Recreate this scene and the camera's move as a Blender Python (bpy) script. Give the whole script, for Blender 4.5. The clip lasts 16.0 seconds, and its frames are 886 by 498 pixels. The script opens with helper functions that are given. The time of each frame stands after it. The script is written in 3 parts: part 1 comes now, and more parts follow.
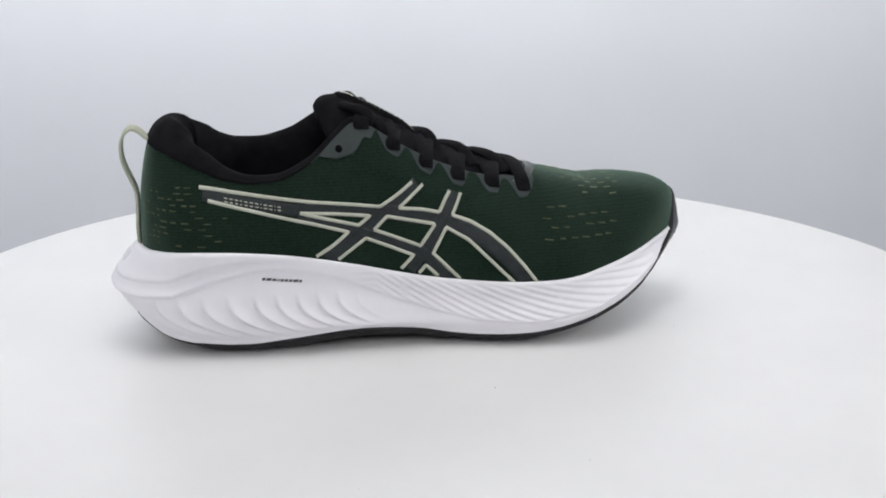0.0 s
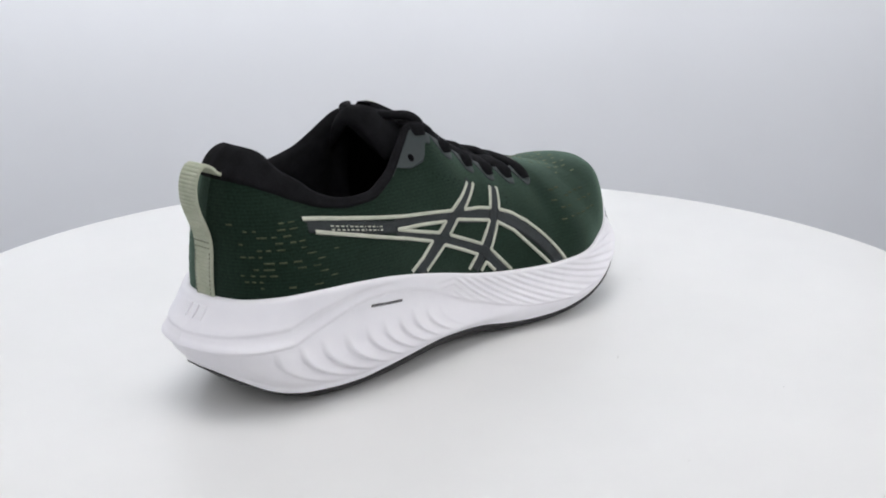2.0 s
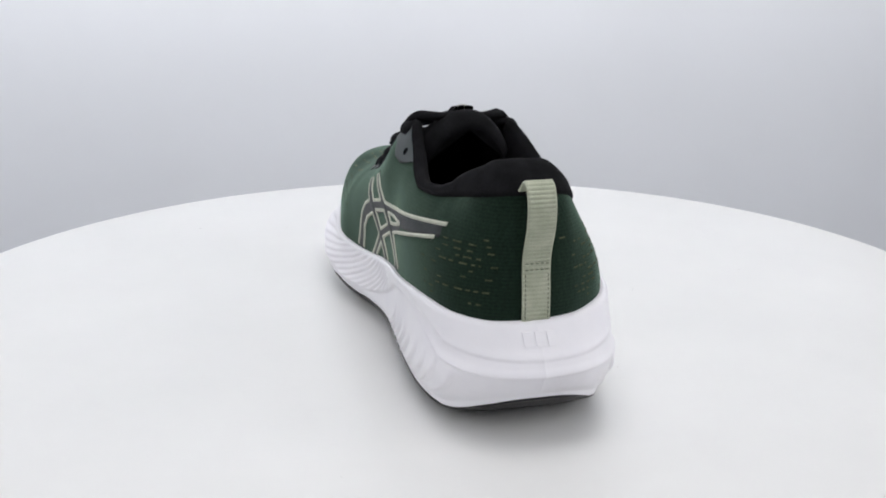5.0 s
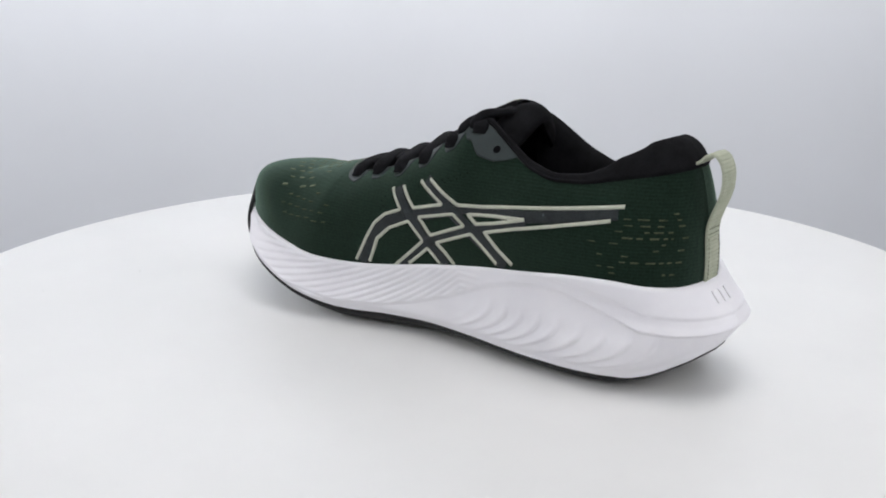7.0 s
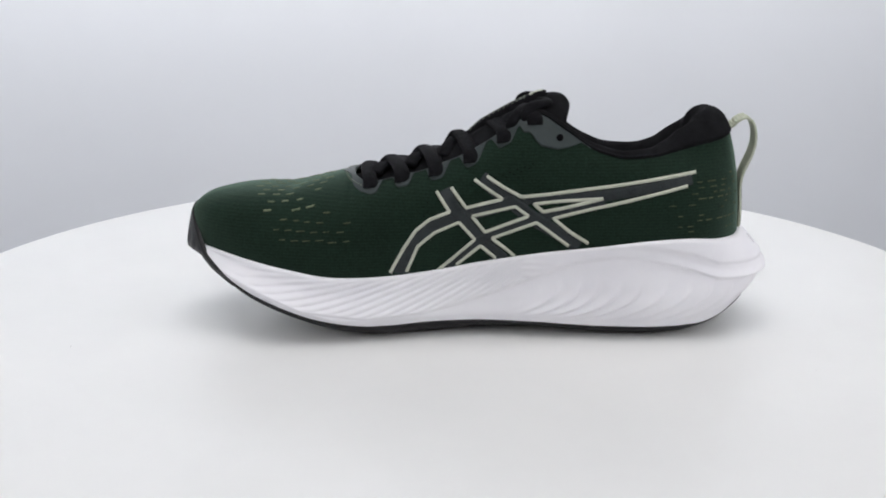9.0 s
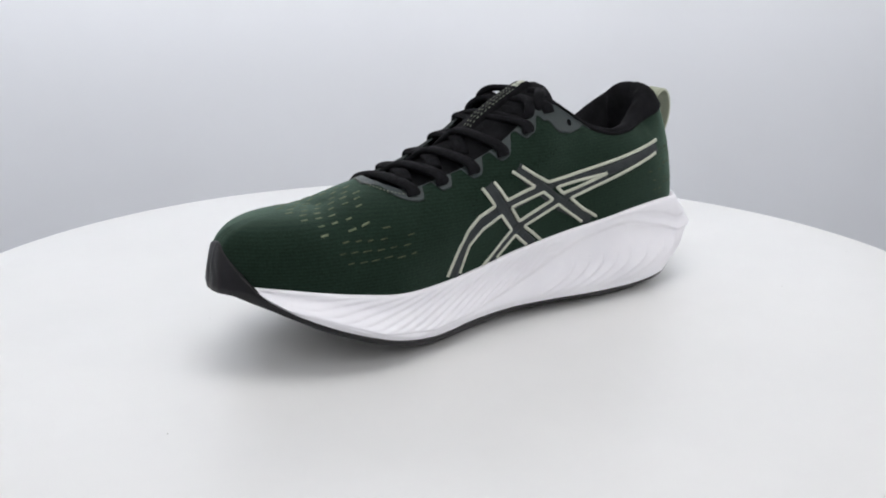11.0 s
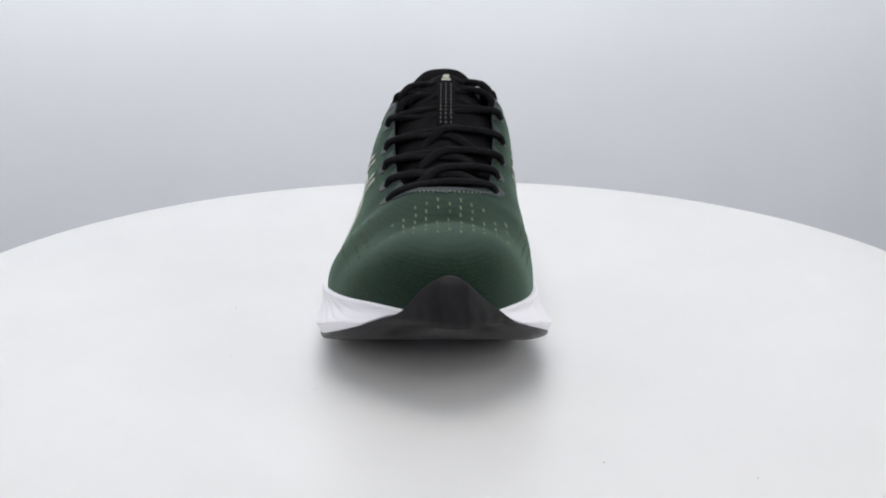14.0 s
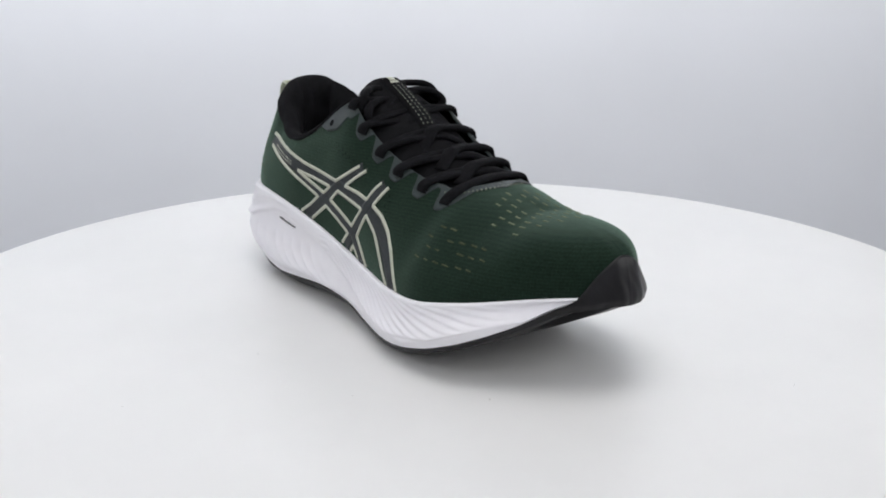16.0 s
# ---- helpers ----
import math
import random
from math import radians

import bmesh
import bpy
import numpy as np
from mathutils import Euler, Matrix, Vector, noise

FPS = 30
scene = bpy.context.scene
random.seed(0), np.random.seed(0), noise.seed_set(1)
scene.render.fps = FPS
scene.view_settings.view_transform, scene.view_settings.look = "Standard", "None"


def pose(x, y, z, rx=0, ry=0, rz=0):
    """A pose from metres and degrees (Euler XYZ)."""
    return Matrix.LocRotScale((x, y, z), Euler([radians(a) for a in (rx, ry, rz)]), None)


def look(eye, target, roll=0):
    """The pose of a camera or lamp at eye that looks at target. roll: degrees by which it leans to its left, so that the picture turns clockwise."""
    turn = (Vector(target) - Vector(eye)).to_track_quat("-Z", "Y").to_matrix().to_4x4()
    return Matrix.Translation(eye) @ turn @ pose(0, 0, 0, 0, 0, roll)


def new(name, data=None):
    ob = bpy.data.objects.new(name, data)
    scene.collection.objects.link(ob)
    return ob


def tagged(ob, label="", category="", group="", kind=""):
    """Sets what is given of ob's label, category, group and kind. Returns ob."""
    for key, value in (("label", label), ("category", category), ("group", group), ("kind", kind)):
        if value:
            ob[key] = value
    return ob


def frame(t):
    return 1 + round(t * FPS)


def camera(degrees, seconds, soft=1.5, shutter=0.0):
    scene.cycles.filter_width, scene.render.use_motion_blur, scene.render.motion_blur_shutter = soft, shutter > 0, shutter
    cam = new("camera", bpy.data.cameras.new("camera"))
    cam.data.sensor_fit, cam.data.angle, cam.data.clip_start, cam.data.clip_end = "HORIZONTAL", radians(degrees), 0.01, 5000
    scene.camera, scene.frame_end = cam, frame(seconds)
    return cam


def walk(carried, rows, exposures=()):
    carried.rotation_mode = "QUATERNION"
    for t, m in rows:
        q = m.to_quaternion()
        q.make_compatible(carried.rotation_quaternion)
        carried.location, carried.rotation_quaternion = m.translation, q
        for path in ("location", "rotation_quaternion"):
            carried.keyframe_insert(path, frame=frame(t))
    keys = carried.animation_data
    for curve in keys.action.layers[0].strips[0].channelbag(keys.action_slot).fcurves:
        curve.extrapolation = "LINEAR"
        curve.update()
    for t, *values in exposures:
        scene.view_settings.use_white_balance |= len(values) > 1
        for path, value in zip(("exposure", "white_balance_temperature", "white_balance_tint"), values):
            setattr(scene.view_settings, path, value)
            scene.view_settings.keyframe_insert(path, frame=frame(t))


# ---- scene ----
cam = camera(42.736, 16.0, soft=1.9)
EYE = Vector((0, -0.56802, 0.20497))
TURN_RATE = 18.4187          # degrees a second, counter-clockwise from above
PITCH, YAW, ROLL = 16.680, 0.067, -0.201
AIM = EYE + Vector((math.sin(radians(YAW)) * math.cos(radians(PITCH)), math.cos(radians(YAW)) * math.cos(radians(PITCH)), -math.sin(radians(PITCH))))
STAND = look(EYE, AIM, ROLL)
walk(cam, [(0.0, STAND), (16.0, STAND)])

# ---- light: a soft lamp overhead in a white photo booth, plus added unseen fills ----
world = bpy.data.worlds.new("world")
scene.world = world
world.use_nodes = True
world.node_tree.nodes["Background"].inputs[0].default_value = (0.80, 0.88, 1.0, 1)
world.node_tree.nodes["Background"].inputs[1].default_value = 0.35
scene.view_settings.exposure = 0.0


# One rectangular area lamp; builds the overhead source and the added fills.
def area_lamp(name, eye, target, sx, sy, watts, colour):
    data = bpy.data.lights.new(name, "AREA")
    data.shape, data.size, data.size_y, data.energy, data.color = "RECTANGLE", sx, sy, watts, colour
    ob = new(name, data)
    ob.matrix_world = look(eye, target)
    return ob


area_lamp("softbox_overhead", (0.03, -0.08, 1.15), (0.02, 0.0, 0), 0.8, 0.7, 4.9, (1.0, 0.982, 0.96))
# Added fill from the front, in place of bounce off white surroundings.
area_lamp("fill_lamp_front", (0.0, -1.25, 0.95), (0, 0, 0.08), 1.8, 0.8, 5.6, (1.0, 0.985, 0.975))
# Unseen side fills, added to brighten the shoe's flanks.
area_lamp("fill_lamp_east", (1.30, -0.25, 0.62), (0, 0, 0.04), 0.9, 0.8, 5.4, (1.0, 0.985, 0.97))
area_lamp("fill_lamp_west", (-1.30, -0.25, 0.62), (0, 0, 0.04), 0.9, 0.8, 2.9, (1.0, 0.985, 0.97))
# Hidden strip lamp, added to lift the backdrop and let it fade downward.
area_lamp("fill_lamp_backdrop", (-0.35, 0.97, 0.82), (-0.35, 1.35, 0.62), 2.4, 0.2, 21.5, (0.97, 0.98, 1.0))


# ---- materials ----
def material(name, colour, rough=0.6, metal=0.0):
    m = bpy.data.materials.new(name)
    m.use_nodes = True
    b = m.node_tree.nodes["Principled BSDF"]
    b.inputs["Base Color"].default_value = (*colour, 1)
    b.inputs["Roughness"].default_value = rough
    b.inputs["Metallic"].default_value = metal
    return m, m.node_tree, b


def add(tree, kind, **values):
    n = tree.nodes.new(kind)
    for k, v in values.items():
        n.inputs[k].default_value = v
    return n


def mottled(name, dark, light, scale, rough, bump=0.0, fine=0.0, fine_scale=2000, stretch=(1, 1, 1), gloss=0.3):
    """A plain material with colour drift at a large scale and grain at a small one."""
    m, tree, b = material(name, light, rough)
    link = tree.links.new
    coord = tree.nodes.new("ShaderNodeTexCoord")
    mapping = tree.nodes.new("ShaderNodeMapping")
    mapping.inputs["Scale"].default_value = stretch
    link(coord.outputs["Object"], mapping.inputs["Vector"])
    large = add(tree, "ShaderNodeTexNoise", Scale=scale, Detail=4.0, Roughness=0.6)
    small = add(tree, "ShaderNodeTexNoise", Scale=fine_scale, Detail=2.0)
    link(mapping.outputs[0], large.inputs["Vector"])
    link(mapping.outputs[0], small.inputs["Vector"])
    mixed = add(tree, "ShaderNodeMath")
    mixed.operation = "MULTIPLY_ADD"
    link(small.outputs["Fac"], mixed.inputs[0])
    mixed.inputs[1].default_value = fine
    link(large.outputs["Fac"], mixed.inputs[2])
    ramp = tree.nodes.new("ShaderNodeValToRGB")
    ramp.color_ramp.elements[0].position, ramp.color_ramp.elements[1].position = 0.3 + fine * 0.4, 0.7 + fine * 0.6
    ramp.color_ramp.elements[0].color, ramp.color_ramp.elements[1].color = (*dark, 1), (*light, 1)
    link(mixed.outputs[0], ramp.inputs[0])
    link(ramp.outputs[0], b.inputs["Base Color"])
    b.inputs["Specular IOR Level"].default_value = gloss
    if bump:
        bn = add(tree, "ShaderNodeBump", Strength=bump, Distance=0.0004)
        link(small.outputs["Fac"], bn.inputs["Height"])
        link(bn.outputs[0], b.inputs["Normal"])
    return m


def knit_material():
    """Green engineered knit: fine ribs that run round the shoe, small stitches, a slight heather."""
    m, tree, b = material("green_knit", (0.02, 0.06, 0.03), 0.85)
    link = tree.links.new
    coord = tree.nodes.new("ShaderNodeTexCoord")
    split = tree.nodes.new("ShaderNodeSeparateXYZ")
    link(coord.outputs["Object"], split.inputs[0])

    def wave(socket, pitch):
        k = add(tree, "ShaderNodeMath")
        k.operation = "MULTIPLY"
        link(socket, k.inputs[0])
        k.inputs[1].default_value = 2 * math.pi / pitch
        s = add(tree, "ShaderNodeMath")
        s.operation = "SINE"
        link(k.outputs[0], s.inputs[0])
        return s
    rows = wave(split.outputs["Z"], 0.0015)
    cols = wave(split.outputs["X"], 0.0011)
    both = add(tree, "ShaderNodeMath")
    both.operation = "MULTIPLY_ADD"
    link(cols.outputs[0], both.inputs[0])
    both.inputs[1].default_value = 0.45
    link(rows.outputs[0], both.inputs[2])
    grain = add(tree, "ShaderNodeTexNoise", Scale=900.0, Detail=3.0)
    link(coord.outputs["Object"], grain.inputs["Vector"])
    drift = add(tree, "ShaderNodeTexNoise", Scale=35.0, Detail=3.0)
    link(coord.outputs["Object"], drift.inputs["Vector"])
    height = add(tree, "ShaderNodeMath")
    height.operation = "MULTIPLY_ADD"
    link(both.outputs[0], height.inputs[0])
    height.inputs[1].default_value = 0.09
    link(grain.outputs["Fac"], height.inputs[2])
    tone = add(tree, "ShaderNodeMath")
    tone.operation = "MULTIPLY_ADD"
    link(drift.outputs["Fac"], tone.inputs[0])
    tone.inputs[1].default_value = 0.35
    link(height.outputs[0], tone.inputs[2])
    ramp = tree.nodes.new("ShaderNodeValToRGB")
    ramp.color_ramp.elements[0].position, ramp.color_ramp.elements[1].position = 0.42, 0.98
    ramp.color_ramp.elements[0].color, ramp.color_ramp.elements[1].color = (*KNIT_DARK, 1), (*KNIT_LIGHT, 1)
    link(tone.outputs[0], ramp.inputs[0])
    link(ramp.outputs[0], b.inputs["Base Color"])
    bn = add(tree, "ShaderNodeBump", Strength=0.35, Distance=0.0004)
    link(height.outputs[0], bn.inputs["Height"])
    link(bn.outputs[0], b.inputs["Normal"])
    b.inputs["Sheen Weight"].default_value = 0.38
    b.inputs["Sheen Roughness"].default_value = 0.45
    b.inputs["Sheen Tint"].default_value = (0.52, 0.78, 0.62, 1)
    b.inputs["Specular IOR Level"].default_value = 0.08
    return m


KNIT_DARK, KNIT_LIGHT = (0.0046, 0.0112, 0.0072), (0.0117, 0.0260, 0.0170)
KNIT = knit_material()
FOAM = mottled("white_foam", (0.83, 0.82, 0.865), (0.89, 0.88, 0.915), 30, 0.5, 0.08, 0.1, 1500)
RUBBER = mottled("black_rubber", (0.006, 0.006, 0.007), (0.013, 0.013, 0.015), 60, 0.38, 0.12, 0.3, 1200, gloss=0.28)
MESH = mottled("black_padding", (0.006, 0.006, 0.007), (0.014, 0.014, 0.016), 120, 0.9, 0.5, 0.5, 1800, gloss=0.06)
LINING = mottled("black_lining", (0.003, 0.003, 0.004), (0.006, 0.006, 0.007), 80, 0.95, 0.4, 0.4, 1500, gloss=0.03)
LACE = mottled("black_lace", (0.004, 0.004, 0.005), (0.010, 0.010, 0.012), 300, 0.85, 0.7, 0.6, 2200, gloss=0.08)
OVERLAY = mottled("grey_overlay", (0.024, 0.033, 0.034), (0.034, 0.045, 0.046), 60, 0.48, 0.1, 0.2, 2500)
STRIPE = mottled("charcoal_print", (0.010, 0.014, 0.016), (0.021, 0.027, 0.029), 200, 0.52, 0.3, 0.8, 1600)
CREAM = mottled("cream_print", (0.42, 0.44, 0.36), (0.54, 0.55, 0.46), 150, 0.55, 0.2, 0.4, 2000)
WEBBING = mottled("cream_webbing", (0.36, 0.39, 0.29), (0.50, 0.52, 0.41), 120, 0.8, 0.5, 0.5, 2500)
THREAD = mottled("dull_green_thread", (0.07, 0.10, 0.055), (0.20, 0.225, 0.14), 250, 0.8, 0.3, 0.5, 2000)
FLECK = mottled("olive_thread", (0.025, 0.036, 0.021), (0.10, 0.112, 0.068), 250, 0.8, 0.3, 0.5, 2000, gloss=0.05)
STITCH = mottled("grey_stitching", (0.12, 0.14, 0.11), (0.22, 0.24, 0.19), 300, 0.8)
PRINT = mottled("dark_grey_print", (0.06, 0.06, 0.065), (0.11, 0.11, 0.115), 300, 0.5)
DISC = mottled("white_laminate", (0.745, 0.745, 0.74), (0.785, 0.783, 0.775), 9, 0.42, 0.03, 0.1, 700)
WALL = mottled("pale_blue_paper", (0.69, 0.703, 0.733), (0.72, 0.733, 0.762), 2.2, 0.85, 0.05, 0.1, 300)
# Grey picked to cut bounce onto the backdrop's foot; this floor is unseen.
FLOOR = mottled("grey_unseen_floor", (0.30, 0.305, 0.315), (0.38, 0.385, 0.395), 6, 0.7, 0.1, 0.2, 300)
SPECK = mottled("grey_speck", (0.25, 0.24, 0.22), (0.4, 0.38, 0.35), 300, 0.8)


# ---- mesh helpers ----
def part(name, verts, faces, mat, parent, label="", smooth=True, scale=0.001):
    """One mesh object, its points given in millimetres of its parent's space."""
    me = bpy.data.meshes.new(name)
    me.from_pydata([tuple(p) for p in np.asarray(verts, float) * scale], [], faces)
    bm = bmesh.new()
    bm.from_mesh(me)
    bmesh.ops.remove_doubles(bm, verts=bm.verts, dist=1e-6)
    bmesh.ops.recalc_face_normals(bm, faces=bm.faces)
    bm.to_mesh(me)
    bm.free()
    if smooth:
        me.polygons.foreach_set("use_smooth", [True] * len(me.polygons))
    me.materials.append(mat)
    ob = new(name, me)
    if parent is not None:
        ob.parent = parent
    if label:
        tagged(ob, label)
    return ob


def sheet(p, loop=False):
    """Points (n, m, 3) as verts and quads; loop closes the first direction."""
    n, m = p.shape[:2]
    faces = []
    for i in range(n if loop else n - 1):
        a, b = i * m, ((i + 1) % n) * m
        faces += [(a + j, a + j + 1, b + j + 1, b + j) for j in range(m - 1)]
    return p.reshape(-1, 3), faces


def joined(pieces):
    verts, faces, k = [], [], 0
    for v, f in pieces:
        verts.append(np.asarray(v, float))
        faces += [tuple(i + k for i in q) for q in f]
        k += len(v)
    return np.concatenate(verts), faces


def spline(points, u):
    """Catmull-Rom through evenly spaced control points, u from 0 to 1."""
    p = np.asarray(points, float)
    p = np.concatenate([[2 * p[0] - p[1]], p, [2 * p[-1] - p[-2]]])
    n = len(p) - 3
    s = np.clip(np.asarray(u, float), 0, 1) * n
    i = np.minimum(s.astype(int), n - 1)
    f = (s - i)[..., None]
    a, b, c, d = p[i], p[i + 1], p[i + 2], p[i + 3]
    return 0.5 * (2 * b + (c - a) * f + (2 * a - 5 * b + 4 * c - d) * f ** 2 + (3 * b - a - 3 * c + d) * f ** 3)


def eased(xs, ys, width=6.0):
    """A smooth function through a short table."""
    g = np.arange(xs[0] - 40, xs[-1] + 40, 0.5)
    v = np.interp(g, xs, ys)
    k = np.exp(-0.5 * (np.arange(-60, 61) * 0.5 / width) ** 2)
    v = np.convolve(np.pad(v, 60, "edge"), k / k.sum(), "valid")
    return lambda x: np.interp(x, g, v)


def step(a, b, x):
    t = np.clip((x - a) / (b - a), 0, 1)
    return t * t * (3 - 2 * t)


def tube(path, w, h, sides=10, up=None, caps=True):
    """A flat-oval cord along a path: w across, h thick."""
    path = np.asarray(path, float)
    t = np.gradient(path, axis=0)
    t /= np.linalg.norm(t, axis=1)[:, None] + 1e-9
    up = np.tile((0, 0, 1.0), (len(path), 1)) if up is None else np.asarray(up, float)
    s = np.cross(t, up)
    s /= np.linalg.norm(s, axis=1)[:, None] + 1e-9
    n = np.cross(s, t)
    a = np.linspace(0, 2 * np.pi, sides, endpoint=False)
    ca, sa = np.cos(a), np.sin(a)
    ring = path[:, None] + s[:, None] * (np.sign(ca) * abs(ca) ** 0.8 * w / 2)[None, :, None] + n[:, None] * (sa * h / 2)[None, :, None]
    k = len(path)
    v = ring.reshape(-1, 3)
    f = [(i * sides + j, i * sides + (j + 1) % sides, (i + 1) * sides + (j + 1) % sides, (i + 1) * sides + j) for i in range(k - 1) for j in range(sides)]
    if caps:
        f += [tuple(range(sides)), tuple(range((k - 1) * sides, k * sides))]
    return v, f


# ---- the shoe's form, in millimetres: x to the toe, y to the inner side, z up ----
LAT, MED = -1, 1
# where the upper meets the midsole, from heel to toe: x, then y and z of each side
FX = [-140, -138.5, -134, -124, -110, -90, -68, -40, -10, 15, 40, 64, 85, 102, 117, 130, 138.9, 140.3]
FY = {MED: [0, 10, 19.5, 29.5, 35.5, 38.5, 39.0, 37, 36, 37.5, 41, 44.8, 42.6, 38.8, 32.2, 23.4, 13.3, 6],
      LAT: [0, -11, -21, -32.5, -39, -42, -43, -42, -42.5, -46.5, -51.5, -53.5, -47.2, -39.2, -27.8, -14.4, -1.5, 6]}
FZ = {MED: [49.3, 49, 48.8, 49.8, 51.3, 50.5, 47.8, 44, 39, 34.5, 32, 32.5, 35.5, 38.5, 41, 42.5, 43, 43],
      LAT: [49.3, 49.5, 49.7, 51.1, 52.0, 51.3, 48.8, 42.9, 35.8, 32.5, 31.3, 32.2, 35.5, 39, 42, 43.5, 43.5, 43]}
# the midsole's widest outline
MX = [-155.2, -152.7, -147, -135, -118, -95, -70, -40, -10, 15, 40, 65, 88, 106, 122, 134.5, 141.8, 143]
MY = {MED: [0, 12.5, 22.8, 33.2, 40, 42, 41, 38.5, 37.5, 40.5, 46.5, 52, 52, 47, 36.5, 24.5, 14, 6.5],
      LAT: [0, -15, -26, -37, -43.5, -46, -47, -46.2, -47, -51.5, -57.5, -59.5, -54.5, -44.5, -28.5, -13, -1.0, 6.5]}
CREST = eased([-140, -134, -126, -116, -104, -92, -64, -44, -30, -15, 0, 20, 40, 57, 79, 98, 140], [142, 128, 112, 104, 102, 104, 109, 122, 121, 110, 100, 90, 83, 78.2, 74.0, 70.2, 70.4], 3)
COLLAR = {LAT: eased([-140, -137, -131, -122, -106, -88, -72, -58, -44, -33], [99.5, 98.2, 94.5, 89.5, 84.5, 82.3, 83.5, 90.5, 103.5, 111], 3),
          MED: eased([-140, -137, -129, -115, -94, -77, -63, -49, -39, -33], [99.5, 98.5, 96, 93, 90.3, 90, 94, 103.5, 110.5, 113.5], 3)}
FOOT = {LAT: eased([-156, -147, -138, -128, -115, -102, -89, -76, -62, -49, -35, -21, -8, 6, 20, 33, 47, 61, 76, 91, 105, 115, 122, 128, 143],
                   [19.0, 14.6, 11.0, 8.2, 6.6, 5.6, 5.6, 7.2, 8.7, 10.1, 10.6, 10.0, 8.9, 6.4, 5.2, 5.4, 6.3, 8.8, 12.6, 18.0, 24.6, 30.2, 35, 39.5, 43], 2.5),
        MED: eased([-156, -147, -141, -135, -130, -121, -107, -93, -65, -38, -9, 19, 32, 46, 60, 73, 87, 102, 117, 127, 133, 143],
                   [19.0, 14.6, 12.6, 10.6, 9.0, 7.2, 6.0, 5.8, 6.3, 7.5, 8.2, 8.0, 7.3, 7.4, 9.6, 12.8, 17.8, 23.8, 31, 36.5, 42, 43], 2.5)}
GROUND = eased([-150, -140, -125, -110, -95, -70, -40, -10, 10, 25, 45, 60, 75, 90, 105, 120, 135, 143], [18, 12, 5, 1, 0, 0.4, 3.4, 2.5, 0.3, 0, 0.3, 3.5, 8.5, 14.5, 21, 28, 36, 41], 2.5)

# how far the section swells past the plain curve, heel to toe
SWELL = {LAT: eased([-140, -125, -110, -65, -44, -18, 10, 47, 75, 105, 125], [0.04, -0.03, -0.08, 0.01, -0.01, 0.06, 0.03, -0.08, -0.08, -0.03, 0.05], 4),
         MED: eased([-140, -125, -110, -67, -47, -28, 6, 44, 70, 95, 125], [0.04, 0.02, 0.08, 0.15, 0.12, 0.26, 0.29, 0.20, 0.03, 0.03, 0.05], 6)}


def centre(x):
    """How far the crest lies towards the inner side."""
    return 3.4 * step(-75, -35, x) + 2.2 * step(50, 110, x)


def fullness(x, side):
    """The section's exponent: 2 is an ellipse, less is slack, more is boxy."""
    return 2 - 0.14 * step(-30, 30, x) * step(62, 46, x) + 0.95 * step(80, 130, x)


def feather(u, side):
    return spline(np.stack([FX, FY[side], FZ[side]], 1), u)


def rim(u, side):
    return spline(np.stack([MX, MY[side]], 1), u)


def shell(u, side, phi):
    """The upper's outer surface: u from heel to toe, phi from 0 at the sole to pi / 2 at the crest."""
    f = feather(u, side)
    x = f[..., 0]
    xs = 100 - 20 * np.logaddexp(0, (100 - x) / 20)
    xs = -92 + 5 * np.logaddexp(0, (xs + 92) / 5)
    ys = centre(x)
    n = fullness(x, side)
    c, s = np.clip(np.cos(phi), 0, 1) ** (2 / n), np.clip(np.sin(phi), 0, 1) ** (2 / n)
    h = c + SWELL[side](x) * np.sin(2 * phi) ** 2
    return np.stack([xs + (x - xs) * h, ys + (f[..., 1] - ys) * h, f[..., 2] + (CREST(x) - f[..., 2]) * s], -1)


def slot(x, side):
    """Half the width of the lacing gap."""
    wide = [26, 26.5, 28, 27.5, 26.5, 24.5, 21] if side == LAT else [25, 23, 24, 24.5, 23.5, 22, 21]
    return np.where(x > 42, 21.0 * np.sqrt(np.clip(1 - ((x - 42) / 15.0) ** 2, 0, 1)), np.interp(x, [-45, -32, -20, -3, 13, 30, 42], wide))


def top_angle(u, side):
    """Where the upper ends: at the collar, at the lacing gap, or at the crest of the toe."""
    u = np.asarray(u, float)
    x = feather(u, side)[..., 0]
    lo, hi = np.zeros_like(u), np.full_like(u, np.pi / 2)
    lo2, hi2 = lo.copy(), hi.copy()
    for _ in range(40):
        mid = (lo + hi) / 2
        low = shell(u, side, mid)[..., 2] < COLLAR[side](x)
        lo, hi = np.where(low, mid, lo), np.where(low, hi, mid)
        mid2 = (lo2 + hi2) / 2
        low2 = abs(shell(u, side, mid2)[..., 1] - centre(x)) > slot(x, side)
        lo2, hi2 = np.where(low2, mid2, lo2), np.where(low2, hi2, mid2)
    w = step(-44, -30, x)
    return np.where(x > 57, np.pi / 2, hi * (1 - w) + hi2 * w)


def normal_at(u, side, phi):
    e = 1e-4
    a = shell(np.clip(u + e, 0, 1), side, phi) - shell(np.clip(u - e, 0, 1), side, phi)
    b = shell(u, side, np.clip(phi + e, 0, np.pi / 2)) - shell(u, side, np.clip(phi - e, 0, np.pi / 2))
    n = np.cross(a, b) * (-side)
    return n / (np.linalg.norm(n, axis=-1, keepdims=True) + 1e-12)


SEEK_U, SEEK_F = np.meshgrid(np.linspace(0.02, 0.985, 160), np.linspace(0.02, 1.55, 60), indexing="ij")
SEEK = {s: shell(SEEK_U, s, SEEK_F) for s in (LAT, MED)}


